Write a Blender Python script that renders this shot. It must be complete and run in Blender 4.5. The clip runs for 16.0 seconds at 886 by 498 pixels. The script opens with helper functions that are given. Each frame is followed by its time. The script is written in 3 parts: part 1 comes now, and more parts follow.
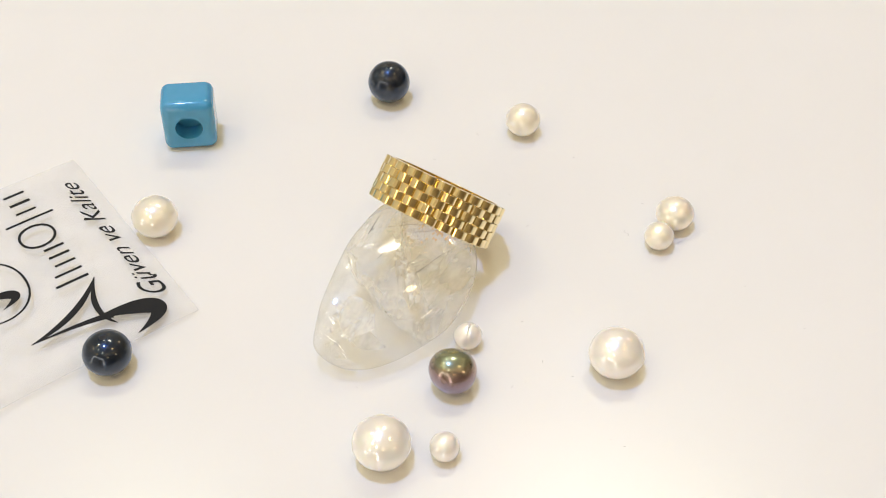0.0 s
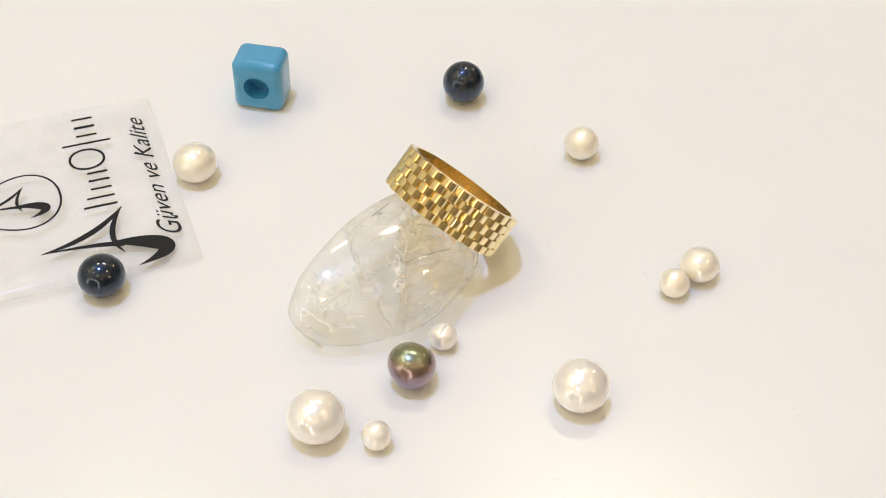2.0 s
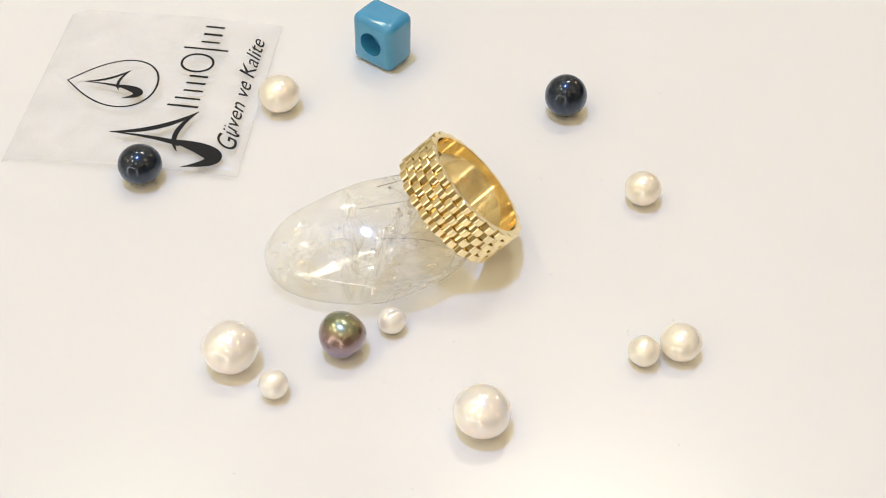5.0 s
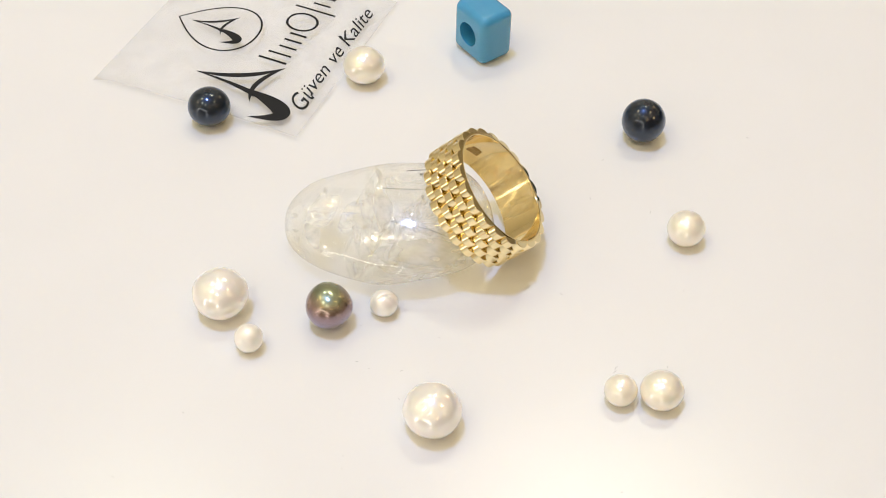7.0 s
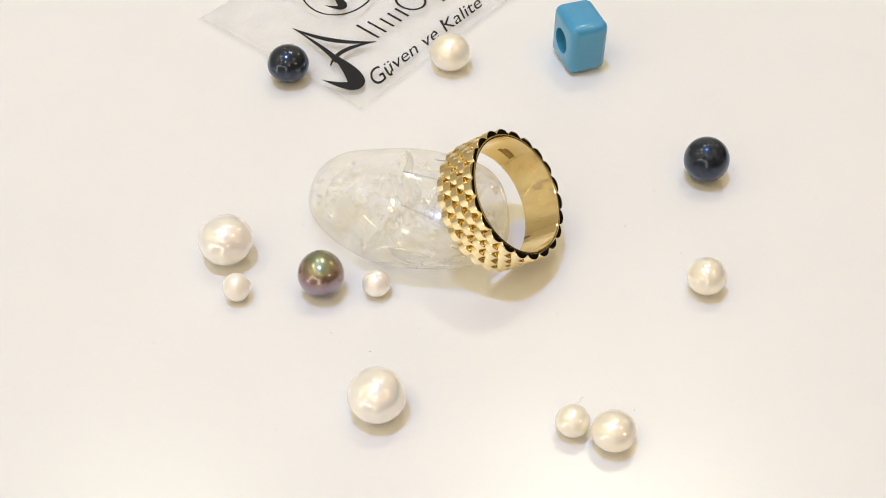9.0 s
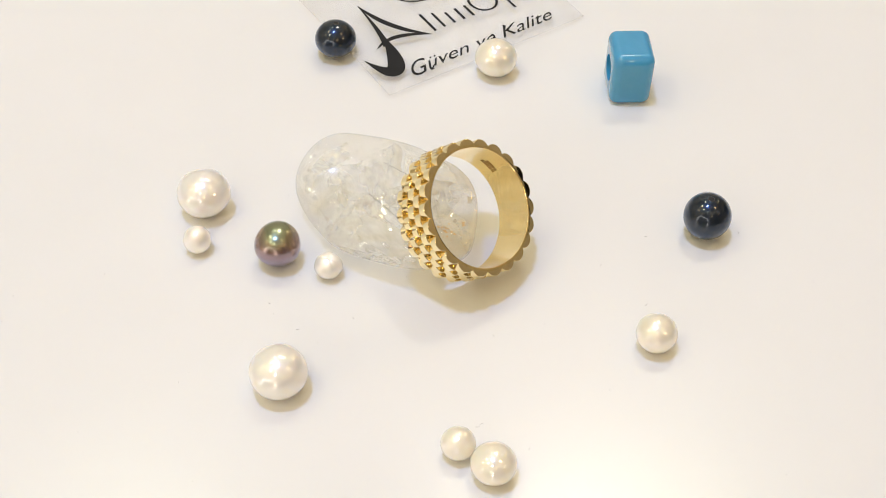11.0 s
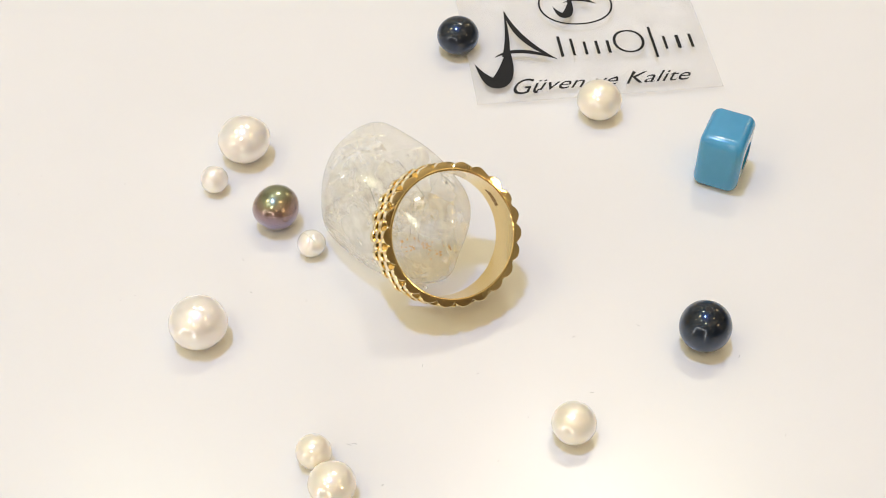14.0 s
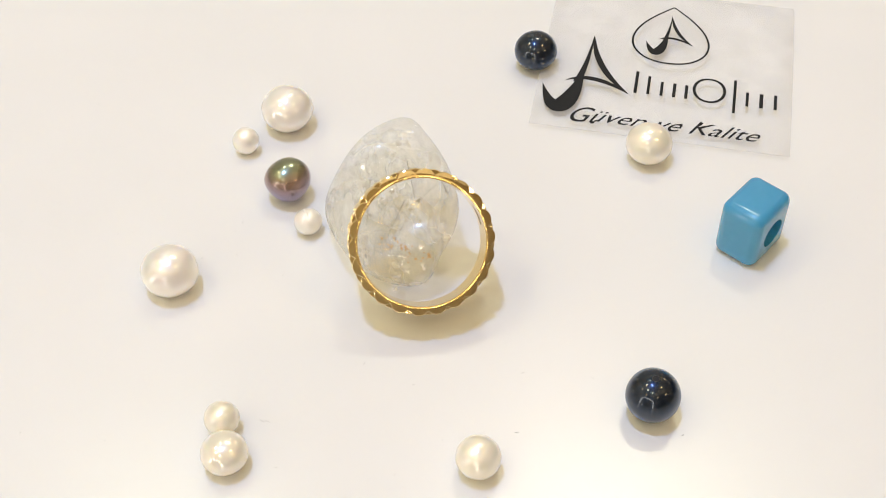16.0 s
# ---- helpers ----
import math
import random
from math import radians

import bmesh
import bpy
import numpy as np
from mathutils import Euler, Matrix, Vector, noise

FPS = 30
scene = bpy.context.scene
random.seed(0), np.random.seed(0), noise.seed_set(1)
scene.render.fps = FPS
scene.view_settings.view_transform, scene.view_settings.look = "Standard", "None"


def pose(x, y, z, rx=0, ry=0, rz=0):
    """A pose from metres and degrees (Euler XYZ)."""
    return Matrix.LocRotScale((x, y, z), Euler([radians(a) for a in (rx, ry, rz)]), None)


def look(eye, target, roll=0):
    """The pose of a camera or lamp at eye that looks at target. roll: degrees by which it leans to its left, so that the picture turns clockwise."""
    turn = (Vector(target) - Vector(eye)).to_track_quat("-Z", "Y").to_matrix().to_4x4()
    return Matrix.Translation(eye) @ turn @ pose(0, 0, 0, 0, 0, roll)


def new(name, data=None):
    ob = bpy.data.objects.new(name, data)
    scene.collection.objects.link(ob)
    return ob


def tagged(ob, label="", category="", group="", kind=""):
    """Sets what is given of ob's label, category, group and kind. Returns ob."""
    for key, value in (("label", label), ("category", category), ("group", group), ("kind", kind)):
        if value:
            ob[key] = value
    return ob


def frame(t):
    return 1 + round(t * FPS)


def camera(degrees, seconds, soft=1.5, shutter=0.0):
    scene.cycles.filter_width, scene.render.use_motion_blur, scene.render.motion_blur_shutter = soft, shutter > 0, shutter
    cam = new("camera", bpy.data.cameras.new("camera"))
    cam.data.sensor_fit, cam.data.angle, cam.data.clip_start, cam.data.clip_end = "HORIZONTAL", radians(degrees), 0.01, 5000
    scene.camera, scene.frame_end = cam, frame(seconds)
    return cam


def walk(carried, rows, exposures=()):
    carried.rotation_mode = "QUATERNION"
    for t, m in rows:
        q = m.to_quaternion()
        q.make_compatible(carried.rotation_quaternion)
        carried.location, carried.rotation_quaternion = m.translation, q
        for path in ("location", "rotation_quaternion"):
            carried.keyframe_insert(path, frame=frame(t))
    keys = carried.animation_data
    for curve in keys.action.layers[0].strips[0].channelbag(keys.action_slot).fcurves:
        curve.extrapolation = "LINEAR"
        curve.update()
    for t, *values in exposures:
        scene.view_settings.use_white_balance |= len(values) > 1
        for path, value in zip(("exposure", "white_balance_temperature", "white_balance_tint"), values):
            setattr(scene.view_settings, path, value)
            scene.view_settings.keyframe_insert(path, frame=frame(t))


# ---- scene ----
MM = 0.001

# ---- camera: held by hand before a slowly turning table ----
cam = camera(35.96, 16.0, 1.0)
walk(cam, [(t, pose(x, y, z, rx, ry, rz)) for t, x, y, z, rx, ry, rz in [
    (0.0, -0.00131, -0.13446, 0.15203, 43.753, -0.927, -1.874), (0.5, -0.00048, -0.13663, 0.15252, 43.798, -0.996, -1.974),
    (1.0, -0.00093, -0.13731, 0.15082, 44.234, -1.298, -1.937), (1.5, -0.00071, -0.13786, 0.14973, 44.572, -1.228, -1.962),
    (2.0, -0.00102, -0.13863, 0.14773, 45.036, -1.099, -1.943), (2.5, -0.00039, -0.13957, 0.14788, 44.984, -1.006, -2.086),
    (3.0, -0.00014, -0.13983, 0.14867, 44.709, -1.07, -2.171), (3.5, 0.0003, -0.13947, 0.14897, 44.729, -1.213, -2.223),
    (4.0, 0.00083, -0.13995, 0.14855, 44.594, -1.313, -2.39), (4.5, 0.00063, -0.14094, 0.14849, 44.441, -1.341, -2.368),
    (4.7, 0.00049, -0.1408, 0.14864, 44.387, -1.256, -2.27), (6.8, -0.00061, -0.14166, 0.14729, 43.824, -1.025, -1.992),
    (7.0, -0.0012, -0.14156, 0.14775, 43.939, -1.072, -1.906), (7.5, -0.0008, -0.14081, 0.14634, 43.745, -1.104, -1.92),
    (8.0, -0.00094, -0.14116, 0.14614, 43.73, -0.927, -1.882), (8.5, -0.0014, -0.14184, 0.14612, 43.71, -0.792, -1.777),
    (9.0, -0.00213, -0.14216, 0.14662, 43.713, -0.78, -1.67), (11.3, 0.00052, -0.1414, 0.14598, 43.365, -1.102, -2.401),
    (11.5, 0.00125, -0.14133, 0.14564, 43.42, -0.961, -2.435), (12.0, 0.00126, -0.14143, 0.14513, 43.364, -0.969, -2.49),
    (12.5, 0.00108, -0.14004, 0.1447, 43.252, -0.823, -2.457), (13.0, 0.00033, -0.13887, 0.14399, 43.155, -0.761, -2.266),
    (13.5, 0.00037, -0.13791, 0.14401, 43.073, -0.525, -2.249), (14.0, 0.00057, -0.13757, 0.14387, 43.028, -0.488, -2.348),
    (14.5, 0.00085, -0.13791, 0.14396, 43.055, -0.325, -2.417), (15.0, 0.00102, -0.13791, 0.14418, 42.98, -0.202, -2.446),
    (15.5, 0.00147, -0.13762, 0.14401, 42.748, -0.223, -2.558), (16.0, 0.0011, -0.13696, 0.14375, 42.755, -0.172, -2.472)]],
    [(0.0, -0.07), (16.0, -0.07)])

# the table's turn, in degrees
TURN = [(0.0, 0.0), (0.5, -4.45), (1.0, -8.59), (1.5, -12.69), (2.0, -16.75), (2.5, -21.02), (3.0, -25.44), (3.5, -30.02),
        (4.0, -34.48), (4.5, -38.83), (4.7, -40.55), (5.4, -46.4), (6.1, -52.2), (6.8, -58.03), (7.0, -59.73), (7.5, -64.12),
        (8.0, -68.37), (8.5, -72.46), (9.0, -76.52), (9.6, -81.7), (10.2, -86.95), (10.8, -92.2), (11.3, -96.54), (11.5, -98.35),
        (12.0, -102.81), (12.5, -107.26), (13.0, -111.7), (13.5, -116.15), (14.0, -120.54), (14.5, -125.01), (15.0, -129.57),
        (15.5, -134.13), (16.0, -138.67)]
RIDING = []          # every thing that turns with the table


# ---- light: downlights of a shop ceiling, with added unseen fill lamps ----
def downlight(name, way, height, size, watts, colour):
    """A round downlight of the ceiling, seen from the table along way; added fills use it too."""
    place = Vector(way) * (height / way[2])
    data = bpy.data.lights.new(name, "AREA")
    data.shape, data.size, data.energy, data.color = "DISK", size, watts, colour
    ob = new(name, data)
    ob.matrix_world = look(place, (0, 0, 0))
    return ob


CEILING = 1.75
LAMPS = CEILING - 0.05
downlight("cool_downlight", (-0.13, 0.04, 1.0), LAMPS, 0.15, 13.6, (0.34, 0.51, 1.0))
downlight("warm_downlight", (0.46, -0.08, 0.89), LAMPS, 0.15, 2.0, (1.0, 0.72, 0.34))
# unseen fill lamps, added to bounce warm light off the ceiling
for x, y, watts in ((1.45, -0.9, 4.4), (1.45, 1.3, 3.8), (-1.45, 0.0, 3.0), (0.3, -1.45, 4.2)):
    ceiling_fill = downlight("ceiling_bounce_fill", (x, y, 1.25), 1.25, 0.25, watts, (1.0, 0.74, 0.40))
    ceiling_fill.matrix_world = look((x, y, 1.25), (x * 0.55, y * 0.55, CEILING))
downlight("amber_downlight", (-0.523, 0.132, 0.843), LAMPS, 0.14, 1.3, (1.0, 0.62, 0.20))
downlight("amber_downlight", (-0.588, -0.456, 0.667), LAMPS, 0.14, 1.3, (1.0, 0.62, 0.20))
downlight("back_downlight", (0.24, 0.98, 1.7), LAMPS, 0.18, 2.9, (1.0, 0.90, 0.74))
# five more added fills, turned to the walls so only their bounce shows
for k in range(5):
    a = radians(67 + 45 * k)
    wall_fill = downlight("wall_bounce_fill", (1.0 * math.cos(a), 1.0 * math.sin(a), LAMPS), LAMPS, 0.16, 4.5, (0.94, 0.97, 0.70))
    wall_fill.matrix_world = look((1.0 * math.cos(a), 1.0 * math.sin(a), LAMPS), (1.6 * math.cos(a), 1.6 * math.sin(a), 0.6))

world = bpy.data.worlds.new("world")
world.use_nodes = True
world.node_tree.nodes["Background"].inputs[0].default_value = (1.0, 0.9, 0.72, 1)
world.node_tree.nodes["Background"].inputs[1].default_value = 0.03
scene.world = world


# ---- materials ----
def material(name, colour, rough=0.5, metal=0.0, **extra):
    m = bpy.data.materials.new(name)
    m.use_nodes = True
    b = m.node_tree.nodes["Principled BSDF"]
    b.inputs["Base Color"].default_value = (*colour, 1)
    b.inputs["Roughness"].default_value, b.inputs["Metallic"].default_value = rough, metal
    for key, value in extra.items():
        b.inputs[key.replace("_", " ")].default_value = value
    return m


def node(m, kind, **values):
    n = m.node_tree.nodes.new(kind)
    for key, value in values.items():
        n.inputs[key.replace("_", " ")].default_value = value
    return n


def link(m, a, b):
    m.node_tree.links.new(a, b)


def shader(m):
    return m.node_tree.nodes["Principled BSDF"]


def noise_of(m, scale, detail=3.0, rough=0.55, stretch=None):
    """Noise over the object's own space; scale in waves a metre."""
    where = node(m, "ShaderNodeTexCoord")
    n = node(m, "ShaderNodeTexNoise", Scale=scale, Detail=detail, Roughness=rough)
    if stretch:
        mp = node(m, "ShaderNodeMapping", Scale=stretch)
        link(m, where.outputs["Object"], mp.inputs["Vector"])
        link(m, mp.outputs[0], n.inputs["Vector"])
    else:
        link(m, where.outputs["Object"], n.inputs["Vector"])
    return n.outputs["Fac"]


def ramp(m, fac, stops):
    r = node(m, "ShaderNodeValToRGB")
    e = r.color_ramp.elements
    while len(e) < len(stops):
        e.new(0.5)
    for el, (at, c) in zip(e, stops):
        el.position, el.color = at, (*c, 1)
    link(m, fac, r.inputs[0])
    return r.outputs["Color"]


def span(m, fac, a0, a1, b0, b1):
    r = node(m, "ShaderNodeMapRange")
    for i, v in enumerate((a0, a1, b0, b1)):
        r.inputs[i + 1].default_value = v
    link(m, fac, r.inputs[0])
    return r.outputs[0]


def bump(m, fac, height, strength=1.0, after=None):
    b = node(m, "ShaderNodeBump", Strength=strength, Distance=height)
    link(m, fac, b.inputs["Height"])
    if after:
        link(m, after, b.inputs["Normal"])
    return b.outputs[0]


def white_laminate():
    m = material("white_laminate", (0.80, 0.79, 0.77), 0.24)
    s = shader(m)
    link(m, ramp(m, noise_of(m, 25, 2), [(0.3, (0.795, 0.785, 0.765)), (0.7, (0.81, 0.80, 0.78))]), s.inputs["Base Color"])
    link(m, span(m, noise_of(m, 120, 3), 0.3, 0.7, 0.225, 0.255), s.inputs["Roughness"])
    return m


def pearl_white(name, colour, blush):
    """Nacre: a milky body lit through, under a lustrous, slightly uneven skin."""
    m = material(name, colour, 0.28, 0.2, IOR=1.85, Coat_Weight=1.0, Coat_Roughness=0.12, Coat_IOR=2.15, Specular_Tint=(1.0, 0.93, 0.92, 1.0),
                 Subsurface_Weight=0.5, Subsurface_Scale=0.002, Subsurface_Radius=(1.0, 0.85, 0.68))
    s = shader(m)
    link(m, ramp(m, noise_of(m, 170, 2), [(0.35, colour), (0.68, blush)]), s.inputs["Base Color"])
    nrm = bump(m, noise_of(m, 190, 1.0), 0.0006, 0.3)
    link(m, bump(m, noise_of(m, 2600, 2), 0.00002, 0.2, nrm), s.inputs["Normal"])
    link(m, nrm, s.inputs["Coat Normal"])
    return m


def pearl_navy():
    """Dark blue nacre: a soft metallic sheen under a hard gloss."""
    m = material("navy_nacre", (0.01, 0.014, 0.022), 0.3, 0.25, Coat_Weight=1.0, Coat_Roughness=0.06, Coat_IOR=1.55, Coat_Tint=(0.8, 0.9, 1.0, 1.0),
                 Specular_Tint=(0.4, 0.6, 1.0, 1.0))
    s = shader(m)
    link(m, ramp(m, noise_of(m, 300, 3), [(0.3, (0.007, 0.010, 0.014)), (0.75, (0.010, 0.017, 0.030))]), s.inputs["Base Color"])
    nrm = bump(m, noise_of(m, 260, 1), 0.0005, 0.07)
    link(m, bump(m, noise_of(m, 1400, 2), 0.00005, 0.2, nrm), s.inputs["Normal"])
    link(m, nrm, s.inputs["Coat Normal"])
    return m


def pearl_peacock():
    """Dark nacre; its viewing-angle sheen is painted by height: green crown, copper, violet."""
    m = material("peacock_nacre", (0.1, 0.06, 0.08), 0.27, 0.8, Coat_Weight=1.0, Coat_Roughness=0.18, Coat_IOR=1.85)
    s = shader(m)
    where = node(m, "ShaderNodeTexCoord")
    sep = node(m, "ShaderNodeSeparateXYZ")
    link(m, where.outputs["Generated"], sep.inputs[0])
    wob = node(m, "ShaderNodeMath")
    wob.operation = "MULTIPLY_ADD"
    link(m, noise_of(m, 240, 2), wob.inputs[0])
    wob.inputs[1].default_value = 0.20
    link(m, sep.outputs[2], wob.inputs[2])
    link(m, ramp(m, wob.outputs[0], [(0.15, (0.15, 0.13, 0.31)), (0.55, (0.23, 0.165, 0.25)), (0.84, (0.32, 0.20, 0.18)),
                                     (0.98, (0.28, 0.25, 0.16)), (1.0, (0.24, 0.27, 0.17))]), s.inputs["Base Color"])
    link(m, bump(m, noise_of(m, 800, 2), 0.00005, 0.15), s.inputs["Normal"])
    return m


def gold():
    m = material("yellow_gold", (0.99, 0.845, 0.50), 0.04, 1.0)
    s = shader(m)
    link(m, span(m, noise_of(m, 3000, 3), 0.3, 0.7, 0.015, 0.05), s.inputs["Roughness"])
    link(m, bump(m, noise_of(m, 1500, 2), 0.00001, 0.25), s.inputs["Normal"])
    return m


def satin_gold():
    """The inside of the band: soft-polished gold, amber of repeated reflections put in its colour."""
    m = material("satin_amber_gold", (1.0, 0.80, 0.40), 0.1, 0.94)
    s = shader(m)
    link(m, span(m, noise_of(m, 500, 4), 0.3, 0.7, 0.06, 0.13), s.inputs["Roughness"])
    link(m, bump(m, noise_of(m, 700, 2), 0.00002, 0.3), s.inputs["Normal"])
    return m


def turquoise():
    m = material("turquoise_resin", (0.055, 0.31, 0.54), 0.16, Coat_Weight=0.5, Coat_Roughness=0.08)
    s = shader(m)
    link(m, ramp(m, noise_of(m, 300), [(0.3, (0.05, 0.30, 0.52)), (0.7, (0.062, 0.325, 0.56))]), s.inputs["Base Color"])
    link(m, bump(m, noise_of(m, 700, 2), 0.00006, 0.2), s.inputs["Normal"])
    return m


def quartz():
    """Clear rock crystal: a polished skin over a body that bends part of the light."""
    m = material("rock_crystal", (0.99, 0.98, 0.94), 0.02, Transmission_Weight=1.0, IOR=1.45)
    s = shader(m)
    nrm = bump(m, noise_of(m, 260, 3), 0.0003, 0.06)
    link(m, nrm, s.inputs["Normal"])
    clear = node(m, "ShaderNodeBsdfTransparent", Color=(0.998, 0.995, 0.975, 1))
    sharp, soft_gloss = node(m, "ShaderNodeBsdfGlossy", Roughness=0.03), node(m, "ShaderNodeBsdfGlossy", Roughness=0.28)
    gloss = node(m, "ShaderNodeMixShader", Fac=0.35)
    for k, g in enumerate((sharp, soft_gloss)):
        link(m, nrm, g.inputs["Normal"])
        link(m, g.outputs[0], gloss.inputs[k + 1])
    facing = node(m, "ShaderNodeLayerWeight", Blend=0.5)
    edge = node(m, "ShaderNodeMath")
    edge.operation = "POWER"
    link(m, facing.outputs["Facing"], edge.inputs[0])
    edge.inputs[1].default_value = 3.2
    milk, glow_through = node(m, "ShaderNodeBsdfDiffuse", Color=(0.99, 0.97, 0.90, 1)), node(m, "ShaderNodeBsdfTranslucent", Color=(0.99, 0.97, 0.90, 1))
    haze, inside = node(m, "ShaderNodeMixShader", Fac=0.45), node(m, "ShaderNodeMixShader")
    link(m, milk.outputs[0], haze.inputs[1])
    link(m, glow_through.outputs[0], haze.inputs[2])
    # the blunt third is clear, the rest milky, parted by a slanting plane of growth
    where = node(m, "ShaderNodeTexCoord")
    slant = node(m, "ShaderNodeVectorMath")
    slant.operation = "DOT_PRODUCT"
    link(m, where.outputs["Object"], slant.inputs[0])
    slant.inputs[1].default_value = (1.0, -0.25, 0.25)
    milk_part = node(m, "ShaderNodeMath")
    milk_part.operation = "MULTIPLY"
    link(m, span(m, slant.outputs["Value"], -0.0022, -0.0014, 0.22, 1.0), milk_part.inputs[0])
    link(m, span(m, noise_of(m, 130, 4.0, 0.55, (0.6, 1.3, 1.1)), 0.40, 0.64, 0.10, 0.36), milk_part.inputs[1])
    link(m, milk_part.outputs[0], inside.inputs[0])
    link(m, clear.outputs[0], inside.inputs[1])
    link(m, haze.outputs[0], inside.inputs[2])
    skin, mix = node(m, "ShaderNodeMixShader"), node(m, "ShaderNodeMixShader")
    link(m, span(m, edge.outputs[0], 0.0, 1.0, 0.065, 0.7), skin.inputs[0])
    link(m, inside.outputs[0], skin.inputs[1])
    link(m, gloss.outputs[0], skin.inputs[2])
    cloud = noise_of(m, 110, 3, 0.5, (1.0, 1.7, 1.7))
    link(m, span(m, cloud, 0.36, 0.64, 0.11, 0.03), mix.inputs[0])
    link(m, skin.outputs[0], mix.inputs[1])
    link(m, s.outputs[0], mix.inputs[2])
    link(m, mix.outputs[0], m.node_tree.nodes["Material Output"].inputs["Surface"])
    return m


def milky(name, colour, low, high, scale):
    """Cloud inside the crystal: white and lit through where it is dense, clear between."""
    m = material(name, colour, 0.4)
    front = shader(m)
    front.inputs["Roughness"].default_value, front.inputs["IOR"].default_value = 0.25, 1.6
    through_light = node(m, "ShaderNodeBsdfTranslucent", Color=(*colour, 1))
    clear = node(m, "ShaderNodeBsdfTransparent")
    body, out = node(m, "ShaderNodeMixShader", Fac=0.42), node(m, "ShaderNodeMixShader")
    link(m, front.outputs[0], body.inputs[1])
    link(m, through_light.outputs[0], body.inputs[2])
    link(m, span(m, noise_of(m, scale, 4.5, 0.55, (0.6, 1.6, 0.8)), 0.40, 0.64, low, high), out.inputs[0])
    link(m, clear.outputs[0], out.inputs[1])
    link(m, body.outputs[0], out.inputs[2])
    link(m, out.outputs[0], m.node_tree.nodes["Material Output"].inputs["Surface"])
    return m


def clear_film():
    m = material("clear_film", (0.88, 0.88, 0.88), 0.16, Alpha=0.14)
    s = shader(m)
    link(m, span(m, noise_of(m, 150, 3), 0.3, 0.7, 0.10, 0.18), s.inputs["Alpha"])
    link(m, bump(m, noise_of(m, 90, 2), 0.0004, 0.3), s.inputs["Normal"])
    return m


def plaster(name, colour):
    m = material(name, colour, 0.8)
    s = shader(m)
    link(m, ramp(m, noise_of(m, 4), [(0.3, tuple(c * 0.94 for c in colour)), (0.7, colour)]), s.inputs["Base Color"])
    link(m, bump(m, noise_of(m, 200), 0.001, 0.3), s.inputs["Normal"])
    return m


SATIN = satin_gold()
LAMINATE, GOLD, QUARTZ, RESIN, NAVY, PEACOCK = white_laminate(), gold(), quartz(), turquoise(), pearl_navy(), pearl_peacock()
CREAM = pearl_white("cream_nacre", (0.97, 0.895, 0.73), (0.97, 0.87, 0.76))
IVORY = pearl_white("ivory_nacre", (0.98, 0.925, 0.83), (0.97, 0.88, 0.82))
FILM = clear_film()
INK = material("black_ink", (0.018, 0.018, 0.019), 0.6, Specular_IOR_Level=0.15)
HOLE = material("hole_shade", (0.012, 0.012, 0.014), 0.7)
RIM = material("rim_nacre", (0.02, 0.024, 0.034), 0.35)
STAMP = material("engraved_gold", (0.34, 0.20, 0.06), 0.45, 1.0)
NEEDLE = material("dark_mineral", (0.05, 0.05, 0.05), 0.4)
RUST = material("rust_mineral", (0.70, 0.36, 0.06), 0.5, Alpha=0.9)
VEIL = milky("milky_veil", (0.99, 0.975, 0.94), 0.0, 0.55, 190)
# white of the crazed sheet, also of the reflection painted at the blunt end
SHEET_REFLECTION = milky("white_sheet_and_reflection", (0.99, 0.98, 0.95), 0.12, 0.62, 170)
FLAW = material("bright_fracture", (0.98, 0.97, 0.94), 0.14, 0.35, IOR=1.8, Alpha=0.9)
GLINT = material("mirror_fracture", (0.92, 0.91, 0.88), 0.06, 1.0, Alpha=0.75)
NEAR_BLACK = plaster("near_black", (0.007, 0.006, 0.005))
shader(NEAR_BLACK).inputs["Specular IOR Level"].default_value = 0.08
# tones of the unseen walls, set by the reflections wanted in gold and pearls
WALL = plaster("warm_plaster", (0.60, 0.55, 0.47))
BROWN = plaster("brown_plaster", (0.27, 0.21, 0.135))
DARK = plaster("dark_brown_panel", (0.40, 0.34, 0.24))
CEIL = plaster("ceiling_paint", (0.75, 0.72, 0.66))
FLOOR = plaster("floor_stone", (0.20, 0.17, 0.13))
METAL = material("grey_metal", (0.35, 0.35, 0.36), 0.35, 1.0)
DUST = material("grey_lint", (0.5, 0.49, 0.47), 0.8)


# ---- builders ----
def part(name, bm, mat, parent=None, label="", smooth=True):
    """Links a bmesh as one mesh object."""
    me = bpy.data.meshes.new(name)
    bm.to_mesh(me)
    bm.free()
    return part_of(name, me, mat, parent, label, smooth)


def part_of(name, me, mat, parent=None, label="", smooth=True):
    if mat and not me.materials:
        me.materials.append(mat)
    for p in me.polygons:
        p.use_smooth = smooth
    ob = new(name, me)
    ob.parent = parent
    return tagged(ob, label)


def box(x0, x1, y0, y1, z0, z1, bevel=0.0, segments=2):
    bm = bmesh.new()
    bmesh.ops.create_cube(bm, size=1)
    for v in bm.verts:
        v.co = ((x0 + x1) / 2 + v.co.x * (x1 - x0), (y0 + y1) / 2 + v.co.y * (y1 - y0), (z0 + z1) / 2 + v.co.z * (z1 - z0))
    if bevel:
        bmesh.ops.bevel(bm, geom=bm.edges, offset=bevel, segments=segments, profile=0.5, affect="EDGES")
    return bm


def mesh_from(name, verts, faces):
    me = bpy.data.meshes.new(name)
    me.from_pydata([tuple(v) for v in verts], [], faces)
    me.update()
    return me


def riding(ob, rest):
    """Sets a thing on the table at its rest pose, to turn with it."""
    ob.matrix_basis = rest
    RIDING.append((ob, rest))
    return ob


